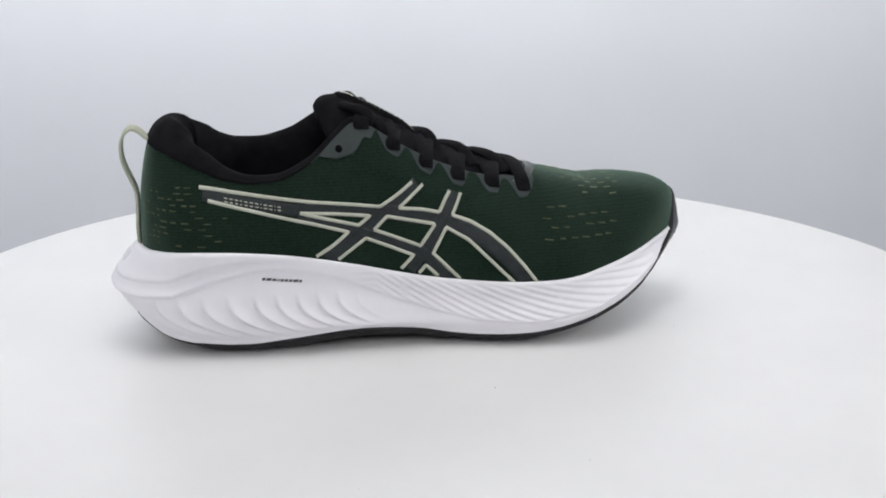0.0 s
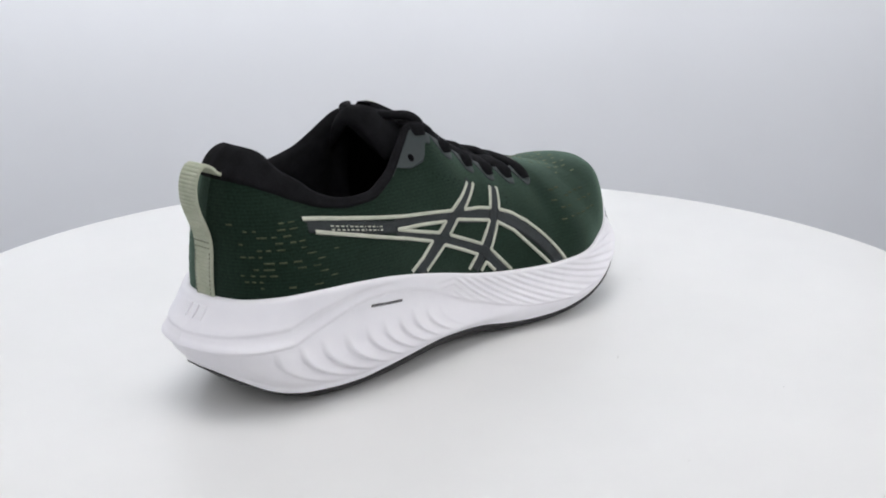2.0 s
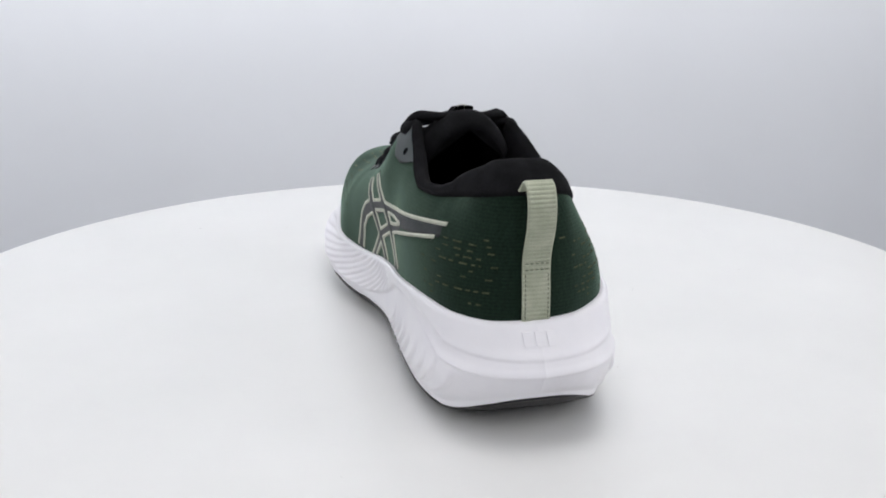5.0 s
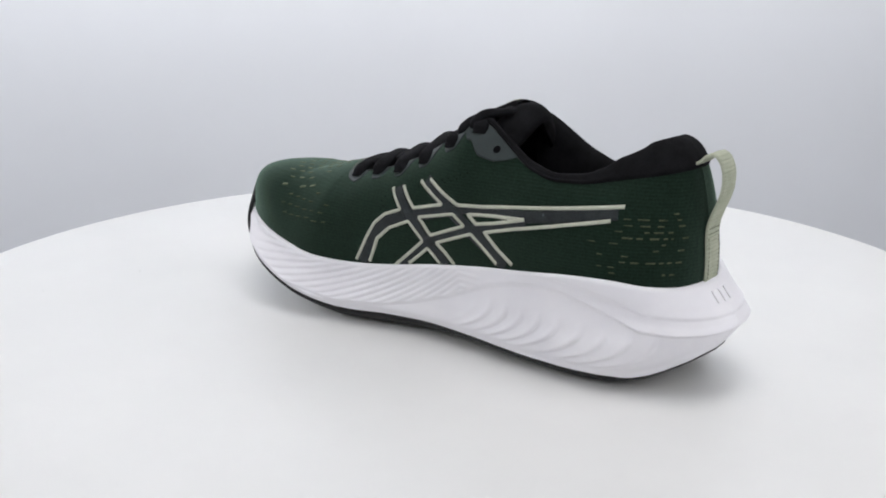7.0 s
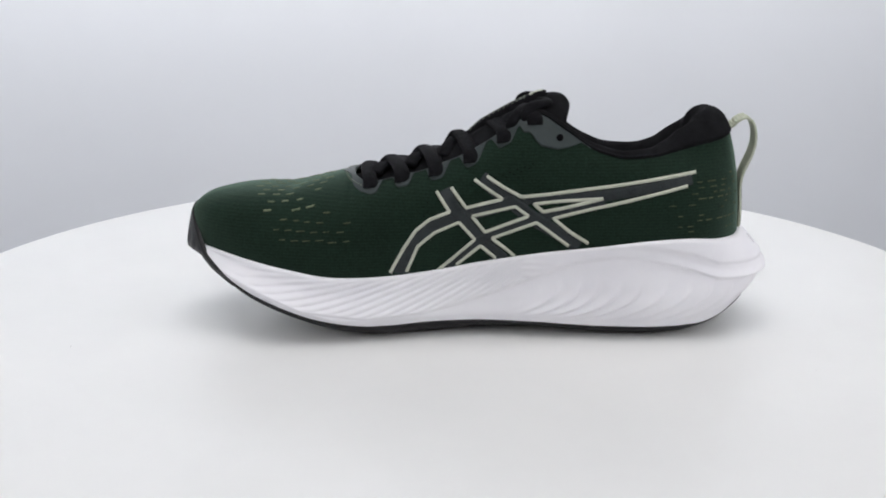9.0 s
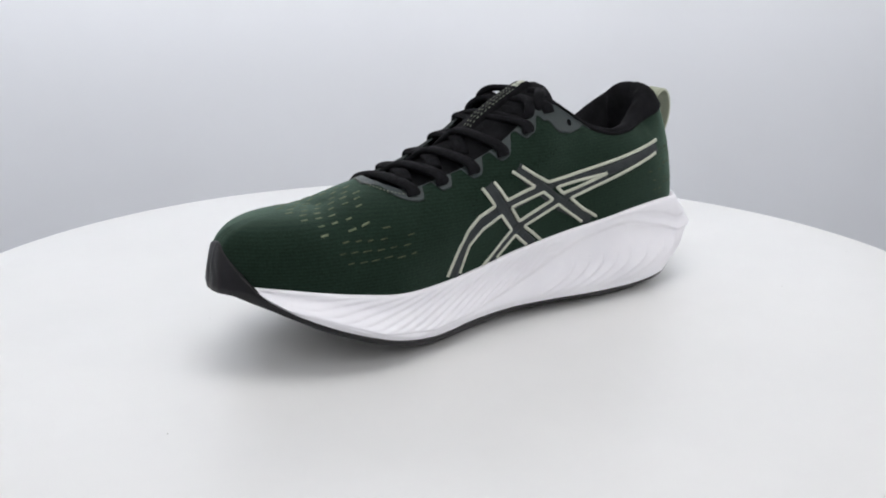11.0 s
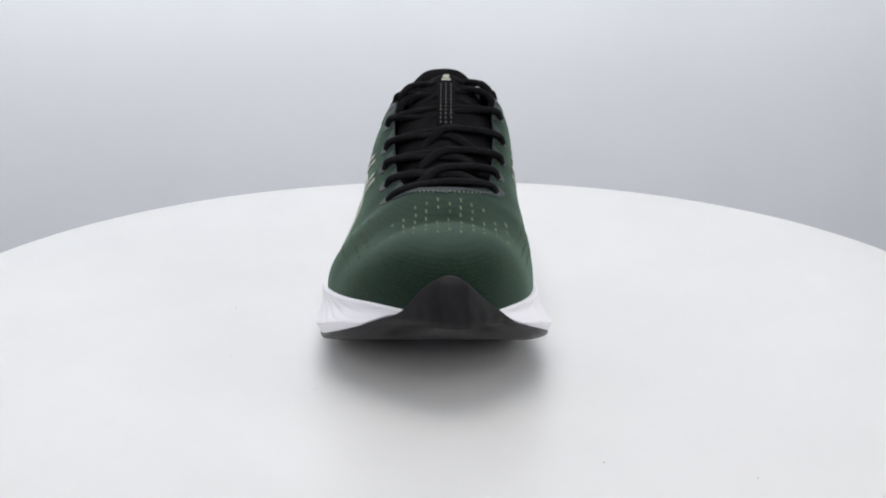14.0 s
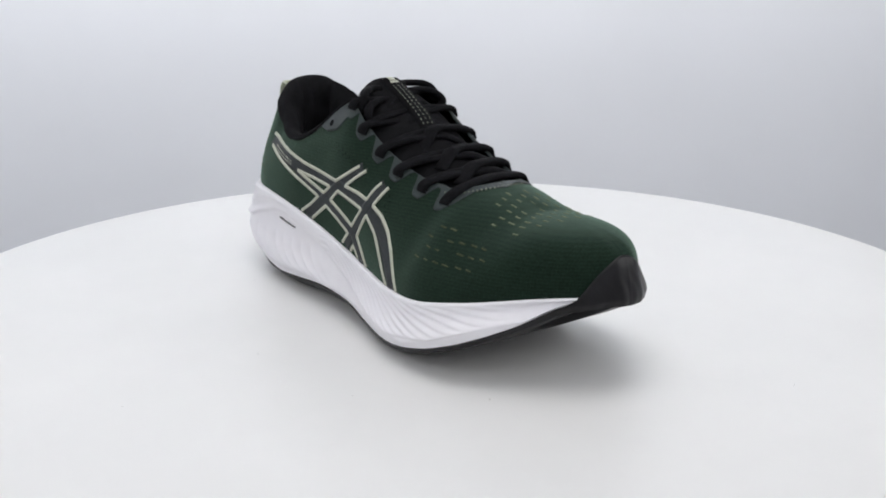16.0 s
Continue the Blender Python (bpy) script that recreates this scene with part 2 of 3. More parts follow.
def on_side(q, side, axes=(0, 2), lift=0.4):
    """Points of the upper whose coordinates along two axes are q, lifted off the surface."""
    q = np.asarray(q, float).reshape(-1, 2)
    grid = SEEK[side][..., list(axes)].reshape(-1, 2)
    best = np.array([np.argmin(((grid - p) ** 2).sum(1)) for p in q])
    u, f = SEEK_U.ravel()[best].copy(), SEEK_F.ravel()[best].copy()
    for _ in range(6):
        e = 1e-4
        p0 = shell(u, side, f)[:, list(axes)]
        du = (shell(u + e, side, f)[:, list(axes)] - p0) / e
        df = (shell(u, side, f + e)[:, list(axes)] - p0) / e
        det = du[:, 0] * df[:, 1] - du[:, 1] * df[:, 0]
        det = np.where(abs(det) < 1e-6, 1e-6, det)
        r = q - p0
        u = np.clip(u + np.clip((r[:, 0] * df[:, 1] - r[:, 1] * df[:, 0]) / det, -0.02, 0.02), 0.001, 0.995)
        f = np.clip(f + np.clip((du[:, 0] * r[:, 1] - du[:, 1] * r[:, 0]) / det, -0.06, 0.06), 0.005, 1.565)
    return shell(u, side, f) + normal_at(u, side, f) * lift


def resample(line, gap=1.5, rounded=False):
    line = np.asarray(line, float)
    if rounded:
        line = spline(line, np.linspace(0, 1, 8 * len(line)))
    d = np.concatenate([[0], np.cumsum(np.linalg.norm(np.diff(line, axis=0), axis=1))])
    return np.stack([np.interp(np.linspace(0, d[-1], max(2, int(d[-1] / gap) + 1)), d, line[:, k]) for k in range(2)], 1)


def band(line, width, side, lift, axes=(0, 2), rounded=False, rows=2, gap=1.5):
    """A thin printed strip on the upper along a line drawn from the side, with its edges turned down."""
    p = resample(line, gap, rounded)
    t = np.gradient(p, axis=0)
    t /= np.linalg.norm(t, axis=1)[:, None] + 1e-9
    s = np.stack([-t[:, 1], t[:, 0]], 1)
    cols = [on_side(p + s * (-width / 2), side, axes, -0.2)]
    for k in range(rows + 1):
        cols.append(on_side(p + s * width * (k / rows - 0.5), side, axes, lift))
    cols.append(on_side(p + s * (width / 2), side, axes, -0.2))
    return sheet(np.stack(cols, 1))


# ---- the setting: a white booth with a pale paper backdrop ----
def slab(name, lo, hi, mat, label, kind="structure", bevel=0.004):
    bm = bmesh.new()
    bmesh.ops.create_cube(bm, size=1)
    lo, hi = Vector(lo), Vector(hi)
    for v in bm.verts:
        v.co = Vector([(lo[i] + hi[i]) / 2 + v.co[i] * (hi[i] - lo[i]) for i in range(3)])
    if bevel:
        bmesh.ops.bevel(bm, geom=bm.edges[:], offset=bevel, segments=2, affect="EDGES")
    me = bpy.data.meshes.new(name)
    bm.to_mesh(me)
    bm.free()
    me.materials.append(mat)
    return tagged(new(name, me), label, kind=kind)


BACK = 1.35
slab("floor", (-1.6, -1.8, -0.80), (1.6, BACK + 0.05, -0.76), FLOOR, "mid-grey floor under the turntable, unseen, darkened to cut bounce")
# Ceiling, side and south walls stay out of view; added to bounce light.
slab("ceiling", (-1.6, -1.8, 1.60), (1.6, BACK + 0.05, 1.64), WALL, "pale ceiling above the lamps, unseen, added to bounce light")
slab("wall_west", (-1.64, -1.8, -0.8), (-1.6, BACK + 0.05, 1.64), WALL, "pale blue-grey paper side wall of the booth, unseen, bounces light")
slab("wall_east", (1.6, -1.8, -0.8), (1.64, BACK + 0.05, 1.64), WALL, "pale blue-grey paper side wall of the booth, unseen, bounces light")
slab("wall_south", (-1.6, -1.84, -0.8), (1.6, -1.8, 1.64), WALL, "pale blue-grey wall behind the camera, unseen, bounces light")
slab("wall_north", (-1.6, BACK, -0.8), (1.6, BACK + 0.05, 1.64), WALL, "pale blue-grey paper backdrop behind the turntable")


# ---- the turntable ----
def build_turntable():
    table = tagged(new("turntable"), "round white laminate display turntable, slowly turning", "turntable")
    n = 240
    prof = np.array([(0, 0), (60, 0), (180, 0), (293, 0), (295.6, -0.5), (296.7, -1.6), (297, -3), (297, -15), (296, -17), (293, -18), (0, -18)], float)
    a = np.linspace(0, 2 * np.pi, n, endpoint=False)
    p = np.stack([np.cos(a)[:, None] * prof[None, :, 0], np.sin(a)[:, None] * prof[None, :, 0], np.tile(prof[:, 1], (n, 1))], -1)
    part("disc", *sheet(p, True), DISC, table)
    prof = np.array([(0, -18), (150, -18), (155, -22), (155, -70), (150, -75), (0, -75)], float)
    p = np.stack([np.cos(a)[:, None] * prof[None, :, 0], np.sin(a)[:, None] * prof[None, :, 0], np.tile(prof[:, 1], (n, 1))], -1)
    part("base", *sheet(p, True), DISC, table)
    rnd = random.Random(9)
    specks = []
    for k in range(12):
        a, d, w = rnd.random() * 2 * math.pi, 90 + 190 * rnd.random() ** 0.6, 0.2 + 0.22 * rnd.random()
        q = np.array([(math.cos(b) * w * (0.7 + 0.6 * rnd.random()), math.sin(b) * w, 0.0) for b in np.linspace(0, 2 * math.pi, 6, endpoint=False)])
        q = q + [d * math.cos(a), d * math.sin(a), 0.02]
        v = np.concatenate([q, [q.mean(0) + [0, 0, w * 0.5]]])
        specks.append((v, [(i, (i + 1) % 6, 6) for i in range(6)]))
    tagged(part("dust", *joined(specks), SPECK, table, "tiny grey dust specks"), kind="stuff")
    return table


def build_stand():
    stand = tagged(new("plinth"), "plain white plinth that carries the turntable", "plinth")
    bm = bmesh.new()
    bmesh.ops.create_cube(bm, size=1)
    for v in bm.verts:
        v.co = Vector((v.co.x * 0.34, v.co.y * 0.34, -0.4175 + v.co.z * 0.685))
    bmesh.ops.bevel(bm, geom=bm.edges[:], offset=0.004, segments=2, affect="EDGES")
    me = bpy.data.meshes.new("body")
    bm.to_mesh(me)
    bm.free()
    me.materials.append(DISC)
    ob = new("body", me)
    ob.parent = stand
    return stand


# ---- the shoe ----
NU, NV = 220, 46


def ring(f, nu=NU):
    """Evaluates f(u, side) from the heel along the outer side to the toe and back along the inner side."""
    u = 0.5 - 0.5 * np.cos(np.linspace(0, np.pi, nu)) * 0.6 - 0.5 * 0.4 * (1 - 2 * np.linspace(0, 1, nu))
    u = np.clip(u, 0, 1)
    return np.concatenate([f(u, LAT), f(u[::-1], MED)[1:-1]])


def build_upper(shoe):
    def rows(u, side):
        top = top_angle(u, side)
        v = np.linspace(0, 1, NV)
        phi = top[:, None] * v[None]
        p = shell(np.repeat(u[:, None], NV, 1), side, phi)
        p[:, 0, 2] -= 2.0
        return p
    return part("upper", *sheet(ring(rows), True), KNIT, shoe, "dark green knitted upper")


# how far the sole tucks in below the widest line
INSET_X, INSET = [-156, -140, -125, -108, -85, -50, 60, 120, 143], [9.5, 9.5, 8.5, 7.0, 5.0, 2.8, 2.5, 1.0, 1.0]


CREASE_X = [-160, -140, -126, -113, -100, -88, -75, -62, -48, -22, 0, 19, 47, 78, 100, 115]
CREASE = [30, 30.5, 31.5, 36, 39.5, 42.5, 43, 41, 37, 25.5, 18, 13.5, 12.2, 17.5, 26.5, 33]


def wall_rows(u, side):
    """The midsole's side wall from under the upper down to the sole, with its sculpted relief."""
    f, m = feather(u, side), rim(u, side)
    x = m[:, 0]
    hub = np.stack([np.clip(f[:, 0], -110, 105), np.zeros(len(u))], 1)
    out = f[:, :2] - hub
    out /= np.linalg.norm(out, axis=1)[:, None] + 1e-9
    m = m - out * (1.6 * step(114, 126, x))[:, None]
    zf = f[:, 2]
    zb = np.minimum(FOOT[side](x), zf - 2.0)
    zg = np.clip(np.interp(x, [-156, -146, -125, -90, -40, 0, 60, 88, 110, 143], [30.5, 29, 23.5, 19, 14, 13, 12.5, 21, 31, 41]), zb + 1.5, zf - 0.4)
    inset = np.interp(x, INSET_X, INSET)
    wide = (0.26 + 0.22 * step(-105, -140, x))[:, None]
    c = [np.c_[f[:, :2] - out * 4, zf - 0.5], np.c_[f[:, :2] + out * 0.3, zf + 0.3], np.c_[f[:, :2] + out * 1.6, zf - 0.6],
         np.c_[f[:, :2] * (1 - wide) + m * wide, zf * 0.6 + zg * 0.4], np.c_[f[:, :2] * (0.56 - wide) + m * (0.44 + wide), zf * 0.24 + zg * 0.76],
         np.c_[m, zg], np.c_[m - out * inset[:, None] * 0.35, zg * 0.45 + zb * 0.55], np.c_[m - out * inset[:, None], zb]]
    c = np.stack(c, 0)
    v = np.linspace(0, 1, 90)
    p = np.stack([spline(c[:, i], v) for i in range(len(u))], 0)
    X, Z = p[..., 0], p[..., 2]
    live = step(0.2, 0.3, v)[None] * step(1.0, 0.93, v)[None]
    d = np.zeros_like(X)
    # two creases that sweep round the heel; the lower one runs on below the forefoot's ribs
    zc = np.interp(X, CREASE_X, CREASE)
    zu = np.interp(X, [-160, -140, -126, -113, -100, -88, -75, -60], [36.5, 37.5, 38.8, 44, 46.8, 48, 47.6, 45.5])
    d += (step(-0.8, 0.8, Z - zc) - 0.5) * np.interp(X, [-150, -120, -80, -40, 0], [2.4, 2.0, 1.3, 1.2, 1.3]) * live * step(118, 90, X)
    d += (step(-0.9, 0.9, Z - zu) - 0.4) * 0.9 * live * step(-62, -84, X)
    d -= 0.8 * np.exp(-((Z - zc - 4.0) / 2.6) ** 2) * live * step(-70, -100, X)
    # nested crescents on the heel's flank, upright above and swept forward below
    fall = np.clip(27.5 - Z, 0, 30)
    back = X - 0.085 * fall ** 2 + 0.08 * np.clip(Z - 27.5, 0, 20) ** 2
    ph = np.interp(back, [-146, -135, -124, -113, -101, -88.5, -78.5, -68.5, -59, -49.5, -40, -31], np.arange(12.0))
    saw = ph % 1.0
    tooth = np.where(saw < 0.22, np.sin(saw / 0.22 * np.pi / 2), ((1 - saw) / 0.78) ** 1.6)
    mask = step(-148, -126, back) * step(-36, -54, back) * step(32, 22, Z) * step(zb[:, None] + 2.5, zb[:, None] + 8, Z)
    d += (tooth - 0.45) * (2.2 if side == LAT else 1.6) * mask
    # fine ribs along the forefoot, steep at the waist and flattening to the toe
    run = np.clip(X + 30, 0, 150)
    ph = (Z + 0.78 * run - 0.0031 * run ** 2) / 3.3
    rib = 0.5 + 0.5 * np.cos(2 * np.pi * ph)
    mask = step(-48, -22, X) * step(120, 96, X) * step(zc + 0.4, zc + 2.2, Z) * step(zf[:, None] - 0.6, zf[:, None] - 3.2, Z)
    d += (rib ** 0.8 - 0.5) * np.interp(X, [-20, 30, 90], [1.2, 1.1, 0.75]) * mask
    dirs = np.repeat(out[:, None], len(v), 1)
    p[..., :2] += dirs * d[..., None]
    return p


def build_midsole(shoe):
    p = ring(wall_rows, 820)
    v, f = sheet(p, True)
    # an inner deck below the foot and a bottom skin
    inner = p[:, 0] * [0.75, 0.5, 1.0]
    low = p[:, -1] * [0.9, 0.7, 1.0]
    v2, f2 = sheet(np.stack([p[:, 0], inner], 1), True)
    v3, f3 = sheet(np.stack([p[:, -1], low], 1), True)
    mid = part("midsole", *joined([(v, f), (v2, f2), (v3, f3)]), FOAM, shoe, "sculpted white foam midsole")
    return mid


def sole_rows(u, side):
    m, f = rim(u, side), feather(u, side)
    x = m[:, 0]
    hub = np.stack([np.clip(x, -112, 106), np.zeros(len(u))], 1)
    out = m - hub
    out /= np.linalg.norm(out, axis=1)[:, None] + 1e-9
    inset = np.interp(x, INSET_X, INSET)
    zb = np.minimum(FOOT[side](x), f[:, 2] - 1.0)
    thick = np.interp(x, [-156, -130, -90, -45, -20, 10, 60, 143], [1.2, 1.7, 1.8, 1.8, 2.0, 2.3, 2.4, 2.4])
    e = m - out * inset[:, None]
    # behind the heel the tread slopes down and forward to the ground
    heel = step(-88, -118, x)
    base = e - out * (10 * heel)[:, None]
    g4 = np.minimum(GROUND(x + heel * (e - out * 4 - m)[:, 0]), zb - thick)
    g = np.minimum(GROUND(x + heel * (e - out * 10 - m)[:, 0]), zb - thick)
    c = [np.c_[e - out * 2, zb + 0.6], np.c_[e + out * 0.25, zb + 0.3], np.c_[e + out * 0.2, zb - 0.5 * thick], np.c_[e - out * 0.9, zb - thick],
         np.c_[e - out * 4, zb * 0.35 + g4 * 0.65 - 0.65 * thick * 0.35], np.c_[e - out * 10, g], np.c_[base * [1, 0.5], g], np.c_[base * [1, 0.0], g]]
    return np.stack(c, 1)


def build_outsole(shoe):
    sole = part("outsole", *sheet(ring(sole_rows, 300), True), RUBBER, shoe, "black rubber outsole")
    # the toe bumper that climbs over the tip
    lo = 0.79

    def bump(u, side):
        u = lo + u * (1 - lo)
        m, f = rim(u, side), feather(u, side)
        hub = np.array([98.0, 5.6])
        out = m - hub
        out /= np.linalg.norm(out, axis=1)[:, None] + 1e-9
        zb = np.minimum(FOOT[side](m[:, 0]), f[:, 2] - 1.0)
        top = zb + (61.3 - zb) * np.exp(-(abs(m[:, 1] - 5.6) / 15.8) ** 2.4)
        top = np.maximum(top, zb + 0.4 - 3 * step(120, 105, m[:, 0]))
        rows = []
        for k in np.linspace(0, 1, 22):
            z = (zb - 2.6) * (1 - k) + top * k
            phi = np.arcsin(np.clip((z - f[:, 2]) / (CREST(f[:, 0]) - f[:, 2]), 0, 1) ** (fullness(f[:, 0], side) / 2))
            up = shell(u, side, phi)[:, :2] + out * 0.9
            below = m + out * (0.7 - np.interp(m[:, 0], [60, 112, 126, 143], [2.5, 1.6, 0.4, 0.3]) - 0.25 * np.clip(zb - z, 0, 3))[:, None]
            w = step(f[:, 2] - 4, f[:, 2] + 13, z)[:, None]
            q = below * (1 - w) + up * w
            q = q + out * (0.12 * np.sin(m[:, 1] * 1.1 + 2.2 * np.sin(z * 0.25)) * step(0.75, 0.45, k) * step(126, 133, m[:, 0]))[:, None]
            rows.append(np.c_[q, z])
        rows.append(np.c_[rows[-1][:, :2] - out * 2.2, rows[-1][:, 2] - 0.3])
        return np.stack(rows, 1)
    u = np.linspace(0, 1, 70)
    p = np.concatenate([bump(u, LAT), bump(u[::-1], MED)[1:]])
    part("toe_bumper", *sheet(p), RUBBER, shoe, "black rubber toe bumper over the tip")
    return sole


def collar_u(side, n=110):
    x_end = -34.0
    us = np.linspace(0, 0.6, 600)
    u_end = us[np.argmin(abs(feather(us, side)[:, 0] - x_end))]
    return np.linspace(0, u_end, n)


def build_collar(shoe):
    def rows(side):
        u = collar_u(side)
        phi = top_angle(u, side)
        p0 = shell(u, side, phi)
        nrm = normal_at(u, side, phi)
        x = feather(u, side)[:, 0]
        flat = nrm * [1, 1, 0]
        flat /= np.linalg.norm(flat, axis=1)[:, None] + 1e-9
        lean = step(-116, -136, x)[:, None]
        hub = (p0 - [-96, 1, 0]) * [1, 1, 0]
        flat = flat * (1 - lean) + lean * hub / np.linalg.norm(hub, axis=1)[:, None]
        flat /= np.linalg.norm(flat, axis=1)[:, None]
        h = np.interp(x, [-140, -137, -131, -124, -118, -111, -103, -94, -80, -50, -34], [11.8, 11.8, 11.6, 11.6, 10.8, 9.2, 6.0, 4.2, 3.3, 3.3, 2.5])[:, None]
        thick = np.interp(x, [-140, -131, -120, -104, -80, -50, -34], [14.5, 14, 12.5, 10, 7, 6, 4])[:, None]
        up = np.array([0, 0, 1.0])
        # the pad leans far forward behind the heel and stands upright along the sides
        c = [p0 - flat * 1.5 - up * 3, p0 + nrm * 0.7 + up * 0.5]
        for (fa, ha), (fb, hb) in zip(((0.04, 0.3), (0.24, 0.68), (0.54, 0.95), (0.86, 0.98), (1.1, 0.5)), ((0.02, 0.45), (0.16, 0.85), (0.38, 1.0), (0.66, 0.82), (0.92, 0.3))):
            c.append(p0 - flat * thick * (fa * lean + fb * (1 - lean)) + up * h * (ha * lean + hb * (1 - lean)))
        c += [p0 - flat * thick * 1.12 - up * (4 + h * 0.3), p0 - flat * thick * 1.05 - up * 16, p0 - flat * thick * 0.8 - up * 28, p0 - flat * 5.0 - up * 44]
        c = np.stack(c, 0)
        v = np.linspace(0, 1, 40)
        return np.stack([spline(c[:, i], v) for i in range(len(u))], 0)
    p = np.concatenate([rows(LAT)[::-1], rows(MED)[1:]])
    part("collar", *sheet(p), MESH, shoe, "padded black ankle collar and lining")
    # the lining of the forefoot and the insole
    def inner(side):
        us = np.linspace(0.02, 0.93, 90)
        top = top_angle(us, side)
        k = np.linspace(0.0, 1, 16)
        q = shell(np.repeat(us[:, None], 16, 1), side, (top[:, None] - 0.02) * k[None])
        nn = normal_at(np.repeat(us[:, None], 16, 1), side, np.clip((top[:, None] - 0.02) * k[None], 0.01, 1.55))
        return q - nn * 1.6
    part("lining", *joined([sheet(inner(LAT)), sheet(inner(MED))]), LINING, shoe, "black textile lining")

    def sock(u, side):
        f = feather(u, side)
        e = np.c_[f[:, 0] * 0.97, f[:, 1] * 0.93, f[:, 2] + 1.5]
        return np.stack([e, e * [1, 0.5, 1] + [0, 0, -1.0], e * [1, 0, 1] + [0, 0, -1.5]], 1)
    part("insole", *sheet(ring(sock, 120), True), LINING, shoe, "black insole")


def build_tongue(shoe):
    s = np.linspace(0, 1, 60)
    path = spline([(60, 72), (45, 76), (25, 82), (8, 89.5), (-8, 98), (-24, 106.5), (-36, 111.8), (-43, 114.0), (-47.5, 113.0), (-49.5, 108.5)], s)
    half = np.interp(s, [0, 0.15, 0.3, 0.6, 0.75, 0.9, 1], [17, 22, 26, 26, 23, 20.5, 18])
    thick = np.interp(s, [0, 0.4, 0.8, 0.95, 1], [2.5, 4, 7.5, 9, 6.5])
    t = np.gradient(path, axis=0)
    t /= np.linalg.norm(t, axis=1)[:, None]
    nrm = np.stack([t[:, 1], -t[:, 0]], 1)
    nrm *= np.sign(nrm[:, 1])[:, None]
    a = np.linspace(0, 2 * np.pi, 40, endpoint=False)
    ca, sa = np.cos(a), np.sin(a)
    y = half[:, None] * np.sign(ca) * abs(ca) ** 0.8
    up = thick[:, None] / 2 * np.sign(sa) * abs(sa) ** 0.8
    droop = np.interp(s, [0, 0.55, 0.8, 1], [10.5, 11, 20, 27])
    sag = -droop[:, None] * (abs(y) / 23.0) ** 2.2
    p = np.stack([path[:, None, 0] + nrm[:, None, 0] * up - 0.25 * sag, y + 3.0, path[:, None, 1] + nrm[:, None, 1] * up + 0.95 * sag], -1)
    p = np.concatenate([p, p[:, :1]], 1)
    v, f = sheet(p)
    k = p.shape[1]
    f += [tuple(range((len(s) - 1) * k, len(s) * k - 1))]
    tongue = part("tongue", v, f, MESH, shoe, "padded black tongue")

    def strip(s0, s1, y0, y1, lift, skirt=0.8):
        q = np.linspace(s0, s1, 30)
        c = np.stack([np.interp(q, s, path[:, k]) for k in (0, 1)], 1)
        n = np.stack([np.interp(q, s, nrm[:, k]) for k in (0, 1)], 1)
        th = np.interp(q, s, thick)[:, None] / 2
        cols = []
        for yy, dl in ((y0, -skirt), (y0, 0), ((y0 + y1) / 2, 0), (y1, 0), (y1, -skirt)):
            d = th[:, 0] + lift + dl - np.interp(q, s, droop) * (abs(yy) / 23.0) ** 2.2 + 2.0 * step(0.40, 0.47, q) * step(0.80, 0.70, q)
            cols.append(np.stack([c[:, 0] + n[:, 0] * d, np.full(len(q), yy + 3.0), c[:, 1] + n[:, 1] * d], 1))
        return sheet(np.stack(cols, 1))
    label = part("tongue_label", *strip(0.40, 0.76, -4.6, 4.6, 0.6, 4.0), LACE, tongue, "black woven strip with cream dots")
    part("label_mark", *joined([strip(0.655, 0.675, -2.4, 2.4, 0.75), strip(0.68, 0.735, -1.7, 1.7, 0.75)]), CREAM, label, "cream printed bars")
    dots = []
    for i in range(13):
        s0 = 0.42 + i * 0.017
        for y in (-2.7, 0.0, 2.7):
            dots.append(strip(s0, s0 + 0.008, y - 0.2, y + 0.2, 0.72))
    tagged(part("label_dots", *joined(dots), STITCH, label, "rows of dull cream dots"), kind="stuff")
    return tongue


EYE_X = {LAT: [48, 31, 13, -3, -19, -33], MED: [45, 29, 12, -5, -21, -35]}
EYE_Z = {LAT: [70.5, 74.5, 79.5, 86.5, 96, 106], MED: [74, 78, 82, 89, 99, 107]}


